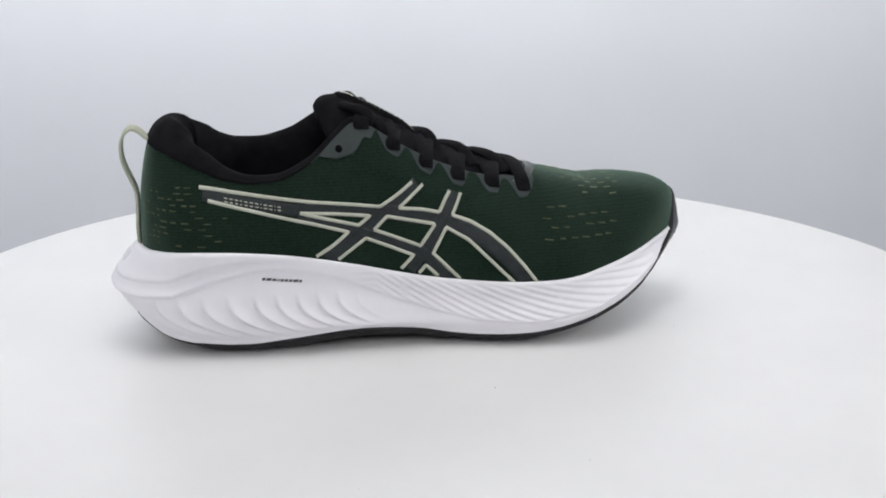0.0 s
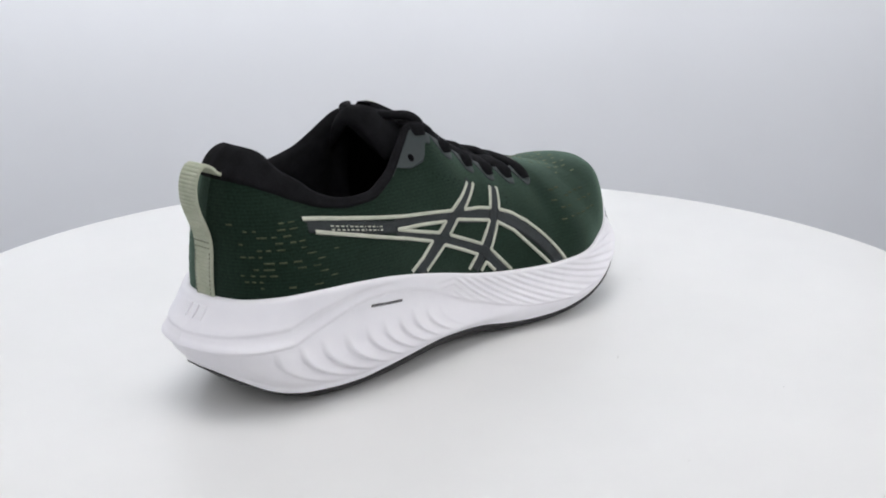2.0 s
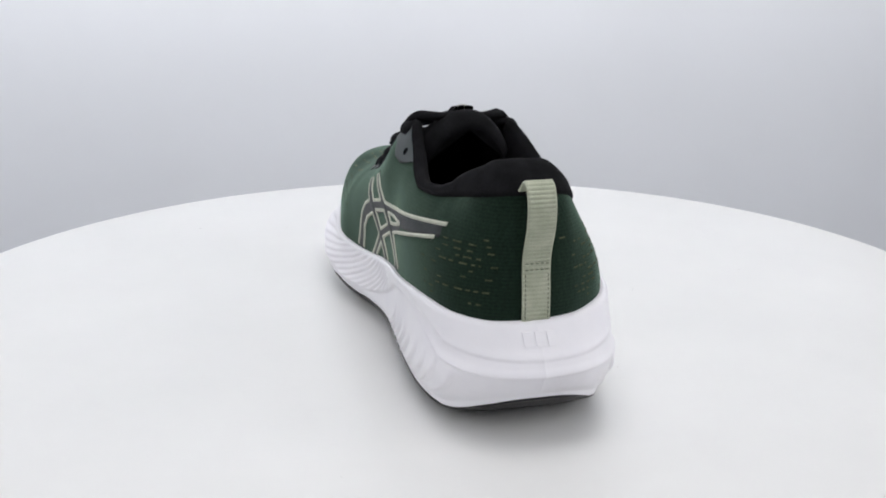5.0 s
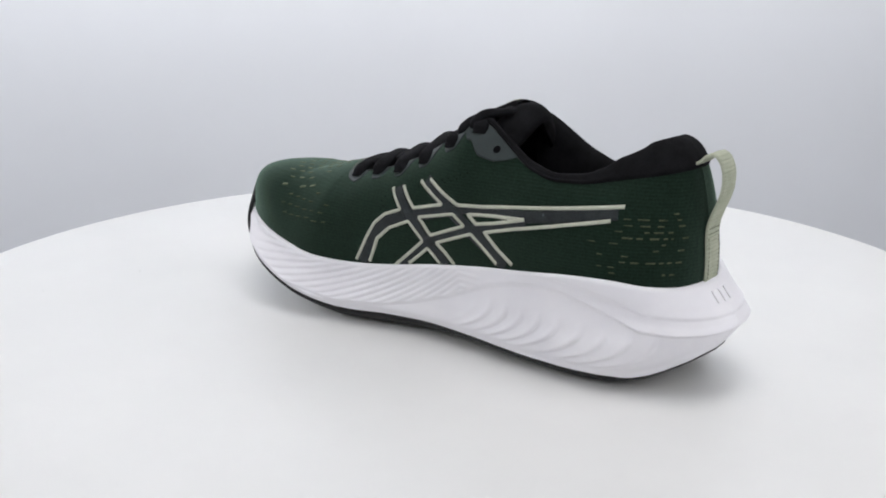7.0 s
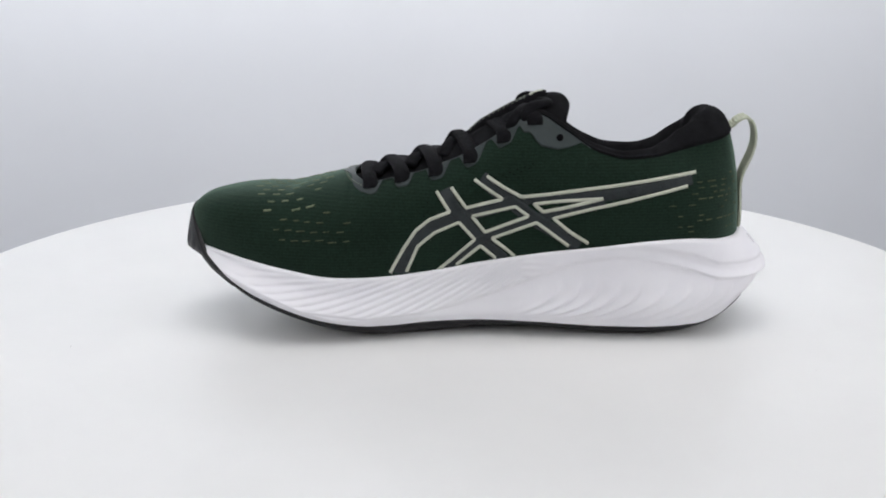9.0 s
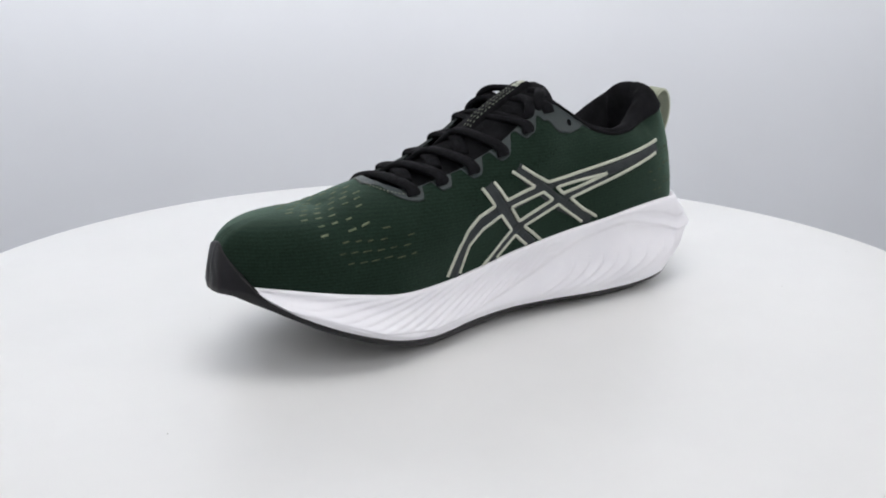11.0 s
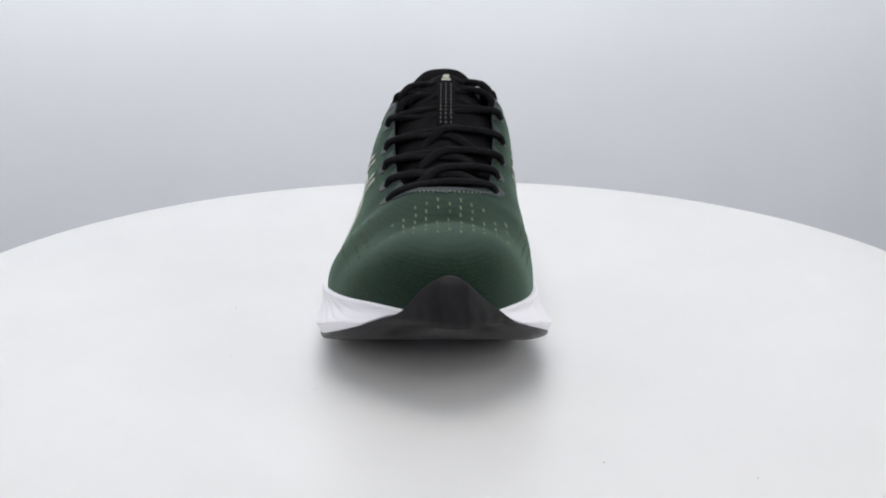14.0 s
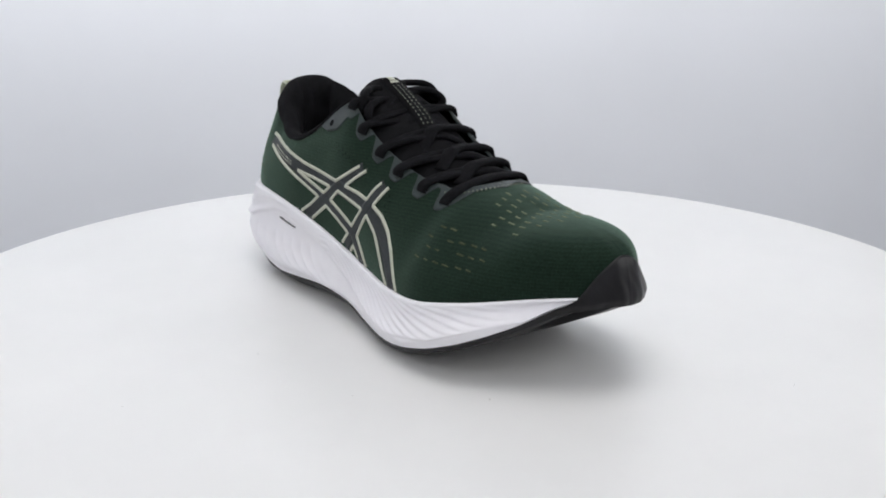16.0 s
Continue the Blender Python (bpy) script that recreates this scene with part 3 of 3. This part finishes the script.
def build_eyestay(shoe, side):
    """The grey overlay round the lacing, scalloped at every eyelet."""
    us = np.linspace(0.2, 0.8, 2000)
    fx = feather(us, side)[:, 0]
    u0, u1 = us[np.argmin(abs(fx + (58 if side == LAT else 62)))], us[np.argmin(abs(fx - 64))]
    u = np.linspace(u0, u1, 260)
    x = feather(u, side)[:, 0]
    top = top_angle(u, side)
    ex, ez = np.array(EYE_X[side][::-1]), np.array(EYE_Z[side][::-1])
    zc = np.interp(x, ex, ez)
    near = np.min(abs(x[:, None] - ex[None]), axis=1)
    low = zc - (3.4 if side == LAT else 2.4) + 6.6 * step(1.8, 7.8, near) * step(-32, -26, x) * step(47, 44, x)
    back = np.interp(x, [-62, -57, -52, -46, -38, -31], [97, 95, 93.3, 92.3, 94, 101]) + (2.5 if side == MED else 0)
    w = step(-36, -29, x)
    low = back * (1 - w) + low * w
    lo, hi = np.zeros_like(u), top.copy()
    for _ in range(40):
        mid = (lo + hi) / 2
        c = shell(u, side, mid)[:, 2] < low
        lo, hi = np.where(c, mid, lo), np.where(c, hi, mid)
    front = np.interp(x, [46, 50, 54, 58, 61, 64], [0, 0.1, 0.32, 0.6, 0.8, 0.985])
    start = np.where(x > 46, np.maximum(lo, 0) * (1 - front) + top * front, lo)
    start = np.minimum(start, top - 0.004)
    k = np.concatenate([[0], np.linspace(0, 1, 14), [1]])
    phi = start[:, None] + (top - start)[:, None] * k[None]
    U = np.repeat(u[:, None], len(k), 1)
    lift = np.full(len(k), 0.55)
    lift[0] = lift[-1] = -0.8
    p = shell(U, side, phi) + normal_at(U, side, np.clip(phi, 0.01, 1.56)) * lift[None, :, None]
    stay = part("eyestay", *sheet(p), OVERLAY, shoe, "grey-green welded lacing overlay")
    # the spare eyelet hole at the back
    hx, hz = (-44.5, 96.6) if side == LAT else (-46.8, 100.0)
    a = np.linspace(0, 2 * np.pi, 24, endpoint=False)
    o = on_side(np.stack([hx + 1.7 * np.cos(a), hz + 1.6 * np.sin(a)], 1), side, lift=0.62)
    i = on_side(np.stack([hx + 1.4 * np.cos(a), hz + 1.3 * np.sin(a)], 1), side, lift=0.66)
    c = on_side([(hx, hz)], side, lift=0.6)
    v, f = sheet(np.stack([o, i, np.repeat(c, 24, 0)], 1), True)
    part("eyelet", v, f, LINING, stay, "black punched eyelet hole")
    # the row of stitching round the front
    dots = []
    for k in range(16):
        a = radians(4 + k * 5.4)
        x, y = 42 + 17.5 * math.cos(a), centre(50.0) + side * 24 * math.sin(a)
        dots.append(band([(x + 0.35 * math.sin(a), y - side * 0.45 * math.cos(a)), (x - 0.35 * math.sin(a), y + side * 0.45 * math.cos(a))], 0.5, side, 0.8, (0, 1), rows=1, gap=0.6))
    tagged(part("stitching", *joined(dots), STITCH, stay, "pale dotted stitching"), kind="stuff")
    return stay


def build_laces(shoe):
    lace = part("lace", *tube(arch(0, 0), 7.4, 3.4, 14), LACE, shoe, "black flat-oval shoelace")
    for i in range(1, 6):
        for side in (LAT, MED):
            part("lace", *tube(cross(i, side), 7.8, 3.6, 14), LACE, shoe)
    # the straight runs below the crossings
    for i in range(1, 5):
        part("lace", *tube(arch(i, i, 2.4), 7.0, 3.2, 12), LACE, shoe)
    # the slack ends at the top, looped over the tongue's sides
    for side in (LAT, MED):
        x, z = EYE_X[side][5], EYE_Z[side][5]
        s = np.linspace(0, 1, 40)
        loop = spline([(x + 3, 3 + side * 24, z - 1.5), (x + 4, 3 + side * 23.5, z + 3.5), (x + 1, 3 + side * 20, z + 7), (x - 4, 3 + side * 15, z + 7.5), (x - 6, 3 + side * 10, z + 7.5), (x - 3, 3 + side * 6, z + 7.5)], s)
        part("lace", *tube(loop, 6.0, 3.6, 12, up=np.stack([s * 0, side * (1 - s) * 0.8, 0.4 + s], 1)), LACE, shoe)
        x, z = EYE_X[side][4], EYE_Z[side][4]
        loop = spline([(x - 3, 3 + side * 23, z + 3), (x - 3, 3 + side * 24.5, z + 7.5), (x - 6, 3 + side * 21, z + 11.5), (x - 9, 3 + side * 14, z + 13), (x - 10, 3 + side * 8, z + 13)], s)
        part("lace", *tube(loop, 5.6, 3.4, 12, up=np.stack([s * 0, side * (1 - s) * 0.8, 0.4 + s], 1)), LACE, shoe)


def lace_top(x):
    return np.interp(x, [-40, -27, -4, 12, 28, 47, 60], [116, 112, 99.5, 91, 84.8, 80.5, 76.5])


def arch(i, j, drop=0.0):
    a = on_side([(EYE_X[LAT][i], EYE_Z[LAT][i])], LAT, lift=1.2)[0]
    b = on_side([(EYE_X[MED][j], EYE_Z[MED][j])], MED, lift=1.2)[0]
    m = (a + b) / 2
    m[2] = lace_top(m[0] + 2) - 0.8 - drop
    c = [a + [0, 0.5, -1.4], a + [0, 3.0, 1.7], a * 0.62 + m * 0.38 + [1, 0, 2.3], m + [2, 0, 0.5], b * 0.62 + m * 0.38 + [1, 0, 2.3], b + [0, -3.0, 1.7], b + [0, -0.5, -1.4]]
    return spline(c, np.linspace(0, 1, 48))


def cross(i, side):
    """From the eyelet on one side over the middle, then below the overlay of the other side, one row lower."""
    a = on_side([(EYE_X[side][i], EYE_Z[side][i])], side, lift=1.2)[0]
    bx = EYE_X[side][i - 1] * 0.6 + EYE_X[side][i] * 0.4 + 3
    b = np.array([bx, 3.3 - side * 13.5, np.interp(bx, EYE_X[-side][::-1], EYE_Z[-side][::-1]) + 4.5])
    mx = EYE_X[side][i] * 0.55 + EYE_X[side][i - 1] * 0.45
    m = np.array([mx, 3.3, lace_top(mx) - (1.6 if side == LAT else -1.0) - (3.4 if i > 3 else 0)])
    c = [a + [0, -side * 0.3, -2.0], a + [0.3, -side * 2.6, 2.0], a * 0.58 + m * 0.42 + [-0.5, 0, 2.2], m, m * 0.45 + b * 0.55 + [0, 0, 1.4], b]
    return spline(c, np.linspace(0, 1, 48))


# side stripes: charcoal bands, cream outlines, drawn from the side as x, z
BANDS = {
    LAT: [([(-109, 78.4), (-85.3, 74.0), (-62.1, 69.7)], 5.6), ([(-66, 71.9), (-46.1, 69.7), (-26, 67.6)], 4.0), ([(-66, 66.9), (-51.9, 63.4), (-37, 59.6)], 4.6),
          ([(-7.8, 79.1), (-21.9, 69.2), (-36.1, 58.3), (-53.3, 46.5)], 7.0), ([(-24.7, 67.6), (-11.3, 64.9), (3.8, 61.9), (15.7, 56.9), (27.7, 48.4), (37.2, 39.2), (42.6, 31.5)], 7.2),
          ([(10.8, 73.9), (3.8, 63.2), (-5.1, 48.9), (-13.5, 38.7)], 6.4), ([(-36.1, 58.3), (-20.1, 52.6), (-7.9, 47.7), (-1.1, 40.4), (6.1, 33.5)], 5.2)],
    MED: [([(-111, 80.4), (-90.8, 77.0), (-66.1, 73.0)], 5.6), ([(-69, 74.3), (-49.8, 72.4), (-29, 70.3)], 3.8), ([(-69, 70.0), (-49.8, 65.0), (-35.7, 61.6)], 4.6),
          ([(-9.5, 81.5), (-24.0, 69.9), (-36.4, 60.4), (-57.7, 48.4)], 7.0), ([(-25.4, 70.2), (-9.1, 65.5), (3.1, 62.2), (14.0, 57.8), (22.2, 51.0), (26.9, 43.0), (31.4, 33.5)], 6.8),
          ([(8.5, 75.5), (1.2, 63.3), (-9.2, 50.7), (-17.0, 43.5), (-20.5, 40.3)], 6.4), ([(-35.0, 61.2), (-22.8, 56.8), (-10.6, 51.3), (1.1, 41.8), (7.5, 36.2)], 5.2)]}
OUTLINES = {
    LAT: [[(-110.3, 81.3), (-85.1, 77.7), (-59.2, 73.8), (-40.6, 71.7), (-26.7, 70.0), (-18.7, 74.6), (-10.5, 80.0)],
          [(-5.1, 78.5), (-17.8, 68.8), (-7.0, 67.5), (2.0, 65.5), (5.3, 70.9), (8.1, 74.5)],
          [(13.6, 73.0), (8.3, 63.8), (17.2, 60.4), (26.5, 54.7), (34.5, 47.7), (41.3, 39.9), (47.5, 31.8)],
          [(-106.5, 75.5), (-85.6, 70.6), (-59.9, 64.1), (-42.3, 58.9), (-49.8, 53.0), (-58.0, 48.2)],
          [(-64.8, 69.1), (-49.0, 67.9), (-31.7, 66.0), (-37.3, 61.8), (-51.8, 65.5), (-64.8, 69.1)],
          [(-30.1, 59.3), (-23.6, 65.3), (-0.4, 60.2), (-7.8, 50.2), (-19.9, 55.2), (-30.1, 59.3)],
          [(-47.6, 46.0), (-34.1, 55.5), (-22.9, 50.9), (-11.2, 45.8), (-17.4, 39.4)],
          [(36.6, 31.6), (26.2, 41.8), (15.5, 52.3), (4.9, 58.5), (-1.8, 46.3), (4.3, 40.2), (11.0, 33.4)],
          [(-8.7, 36.8), (-5.3, 40.7), (0.4, 35.2)]],
    MED: [[(-112.9, 83.2), (-90.8, 80.5), (-63.4, 76.9), (-43.0, 73.8), (-28.9, 72.5), (-19.9, 77.5), (-12.2, 82.5)],
          [(-6.2, 80.7), (-19.9, 71.4), (-2.3, 67.0), (4.9, 76.8)],
          [(12.0, 74.7), (5.6, 65.1), (15.4, 61.3), (22.2, 55.8), (27.7, 47.6), (35.0, 34.4)],
          [(-108.7, 77.2), (-90.7, 73.4), (-63.3, 67.1), (-44.5, 61.8), (-52.7, 55.1), (-61.6, 49.7)],
          [(-68.0, 72.1), (-49.8, 70.6), (-34.9, 69.0), (-39.5, 65.0), (-49.8, 67.1), (-68.0, 72.1)],
          [(-5.1, 62.8), (-26.0, 67.7), (-32.5, 62.8), (-11.4, 54.5), (-5.1, 62.8)],
          [(-52.2, 48.1), (-36.4, 59.6), (-14.7, 51.3), (-21.4, 46.2), (-26.0, 42.2)],
          [(27.0, 34.5), (21.4, 47.7), (13.2, 54.6), (1.2, 59.8), (-6.5, 50.7), (5.3, 40.3), (11.5, 35.0)],
          [(-16.8, 41.0), (-9.3, 47.5), (2.6, 37.6)]]}


def build_stripes(shoe, side):
    mark = part("side_stripe", *joined([band(l, w, side, 0.22 + 0.03 * i, rows=4, rounded=len(l) > 4) for i, (l, w) in enumerate(BANDS[side])]), STRIPE, shoe, "charcoal crossing side stripes with cream outlines")
    for line in OUTLINES[side]:
        part("outline", *band(line, 1.6, side, 0.52, rounded=False, gap=1.0), CREAM, mark, "cream raised outline")
    if side == LAT:
        # unreadable product print, as small bars
        words = []
        x = -99.0
        for k in range(12):
            w = (1.5, 1.4, 1.4, 0.9, 1.5, 1.5, 1.5, 0.5, 1.4, 1.5, 0.5, 1.5)[k]
            z = 75.9 - (x + 99) * 0.176
            for dz in (-0.75, 0.75):
                words.append(band([(x, z + dz), (x + w, z + dz - 0.18 * w)], 0.5, side, 0.55, gap=0.5, rows=1))
            x += w + 0.95
        part("product_print", *joined(words), CREAM, mark, "small cream printed bars")
    return mark


def dash(x, a, half, wide, side, axes, slant=0.0):
    return band([(x - half, a - slant * half), (x + half, a + slant * half)], wide, side, 0.22, axes, rows=1, gap=1.2)


def build_perforations(shoe):
    rnd = random.Random(4)
    toe, flank, heel = [], [], []
    for i in range(6):
        for j in range(11):
            y = -21 + j * 5.2 + rnd.uniform(-0.3, 0.3)
            x = 67.5 + i * 7.2 + (j % 2) * 3.6 - 0.011 * (y - 5) ** 2 + rnd.uniform(-0.4, 0.4)
            if rnd.random() < 0.05 or (i < 2 and abs(y - 5) > 13 + 6 * i) or (i == 5 and j % 2):
                continue
            toe.append(dash(x, y, rnd.uniform(1.4, 2.1), 0.85, LAT if y < centre(x) else MED, (0, 1), 0.08))
    for side in (LAT, MED):
        for i in range(6):
            for j in range(4):
                x, z = 56 + i * 6.4 + (j % 2) * 3.2, 50.5 + j * 4.3
                if rnd.random() < 0.12 or z > 66 - (x - 58) * 0.2:
                    continue
                flank.append(dash(x + rnd.uniform(-0.5, 0.5), z + rnd.uniform(-0.4, 0.4), rnd.uniform(1.3, 2.2), 0.6, side, (0, 2), -0.1))
        for j in range(11):
            z = 55 + j * 2.6
            x = -136 + rnd.uniform(0, 1.5)
            while x < -100:
                half = rnd.uniform(1.0, 2.2) * (0.4 if x < -130 else 0.75 if x < -124 else 1)
                if rnd.random() < 0.66 - 0.012 * (x + 137) and not (x > -113 and z > 70):
                    heel.append(dash(x + half, z, half, 0.75 if x < -118 else 0.5, side, (0, 2)))
                x += 2 * half + rnd.uniform(1.2, 3.2) * (0.5 if x < -130 else 1)
    vents = []
    for side in (LAT, MED):
        for i in range(15):
            for j in range(5):
                x, z = -34 + i * 3.6 + (j % 2) * 1.8, 88.5 - i * 1.35 - j * 2.3
                if z < 78.5 - (x + 10) * 0.25 and x < 16:
                    continue
                vents.append(dash(x, z, 0.36, 0.4, side, (0, 2)))
    tagged(part("vent_hole", *joined(vents), LINING, shoe, "tiny dark vent holes in the knit"), kind="stuff")
    for pieces, mat, label in ((toe, THREAD, "pale knit openings over the toes"), (flank, FLECK, "olive knit openings along the forefoot"), (heel, FLECK, "olive knit flecks round the heel")):
        tagged(part("knit_opening", *joined(pieces), mat, shoe, label), kind="stuff")


def build_pull_tab(shoe):
    path = [(-140.2, 48), (-140.5, 55), (-140.3, 62), (-139.8, 69), (-140.2, 75), (-142.2, 81), (-144.4, 86.5), (-145.7, 92), (-145.6, 98), (-143.8, 103), (-140.8, 105.2), (-137.4, 104), (-134.6, 101.4), (-130.5, 99.4)]
    s = np.linspace(0, 1, 520)
    c = spline(path, s)
    t = np.gradient(c, axis=0)
    t /= np.linalg.norm(t, axis=1)[:, None]
    n = np.stack([-t[:, 1], t[:, 0]], 1)
    d = np.concatenate([[0], np.cumsum(np.linalg.norm(np.diff(c, axis=0), axis=1))])
    ribs = 0.45 * abs(np.sin(np.pi * d / 1.7)) ** 0.6
    cols = []
    for y, k in ((-6.2, 0.3), (-5.7, 0.55), (-4.9, 0.55), (0, 0.55), (4.1, 0.55), (4.9, 0.55), (5.4, 0.3), (5.4, -0.3), (4.9, -0.5), (0, -0.5), (-5.7, -0.5), (-6.2, -0.3)):
        off = k + (np.sign(k) * ribs if abs(k) > 0.5 else 0)
        cols.append(np.stack([c[:, 0] + n[:, 0] * off, np.full(len(c), y), c[:, 1] + n[:, 1] * off], 1))
    p = np.stack(cols, 1)
    p = np.concatenate([p, p[:, :1]], 1)
    tab = part("pull_tab", *sheet(p), WEBBING, shoe, "cream ribbed webbing heel loop")
    marks = []
    for z in (70.5, 73.0):
        for k in range(5):
            y = -4.6 + k * 2.1
            x = np.interp(z, c[:150, 1], c[:150, 0]) - 0.95
            marks.append(tube([(x, y - 0.6, z), (x - 0.15, y, z), (x, y + 0.6, z)], 0.5, 0.5, 6))
    for y in (-5.1, 4.3):
        for k in range(10):
            z = 51 + k * 1.9
            x = np.interp(z, c[:150, 1], c[:150, 0]) - 0.95
            marks.append(tube([(x, y, z - 0.55), (x - 0.1, y, z), (x, y, z + 0.55)], 0.45, 0.45, 6, up=[(1, 0, 0)] * 3))
    tagged(part("stitching", *joined(marks), STITCH, tab, "dull green bar-tack stitches"), kind="stuff")


def build_sole_marks(midsole):
    # small embossed and printed marks, as plain bars
    def on_wall(x, z, lift):
        u = np.linspace(0.15, 0.6, 300)
        m = rim(u, LAT)
        u = np.array([np.interp(x, m[:, 0], u)])
        row = wall_rows(u, LAT)[0]
        row = row[80:18:-1]
        return np.array([np.interp(z, row[:, 2], row[:, k]) for k in range(3)]) + np.array([0, -lift, 0])
    bars = []
    x = -87.0
    for w in (1.8, 2.6, 1.6, 0.5, 0.5, 1.6, 1.7, 1.6, 2.6, 1.2):
        z = 38.7 - (x + 87) * 0.1
        q = [on_wall(x, z - 0.6, 0.2), on_wall(x + 0.2, z + 0.6, 0.2), on_wall(x + w + 0.2, z + 0.6, 0.2), on_wall(x + w, z - 0.6, 0.2)]
        v = np.array(q + [p + [0, 0.6, 0] for p in q])
        bars.append((v, [(0, 1, 2, 3), (0, 4, 5, 1), (1, 5, 6, 2), (2, 6, 7, 3), (3, 7, 4, 0)]))
        x += w + 0.5
    part("printed_mark", *joined(bars), PRINT, midsole, "small dark grey printed bars", smooth=False)
    heel = wall_rows(np.array([0.0, 0.004]), LAT)[0][85:6:-1]
    marks = []
    for y0, y1, z0, z1 in ((6.6, 2.9, 46.4, 41.6), (1.7, -2.0, 46.4, 41.6), (-3.2, -6.6, 46.4, 41.6)):
        v = []
        for lift in (-1.5, 0.5):
            for y, z in ((y0, z0), (y1, z0), (y1, z1), (y0, z1)):
                v.append((np.interp(z, heel[:, 2], heel[:, 0]) + y * y * 0.014 - lift, y, z))
        marks.append((np.array(v), [(4, 5, 6, 7), (0, 1, 5, 4), (1, 2, 6, 5), (2, 3, 7, 6), (3, 0, 4, 7)]))
    part("embossed_mark", *joined(marks), FOAM, midsole, "raised white moulded bars", smooth=False)


def build_shoe():
    shoe = tagged(new("running_shoe"), "dark green knit running shoe, white foam sole, black laces", "shoe")
    build_upper(shoe)
    mid = build_midsole(shoe)
    build_outsole(shoe)
    build_collar(shoe)
    build_tongue(shoe)
    for side in (LAT, MED):
        build_eyestay(shoe, side)
        build_stripes(shoe, side)
    build_laces(shoe)
    build_perforations(shoe)
    build_pull_tab(shoe)
    build_sole_marks(mid)
    return shoe


turntable = build_turntable()
plinth = build_stand()
running_shoe = build_shoe()


def motions():
    """Turntable and shoe turn together about the table's axis at a steady rate."""
    place = pose(-0.01097, -0.00302, 0.0, 0, 0, 11.6)
    times = [0.5 * k for k in range(33)]
    walk(turntable, [(t, pose(0, 0.008, 0, 0, 0, TURN_RATE * t)) for t in times])
    walk(running_shoe, [(t, pose(0, 0, 0, 0, 0, TURN_RATE * t) @ place) for t in times])


motions()
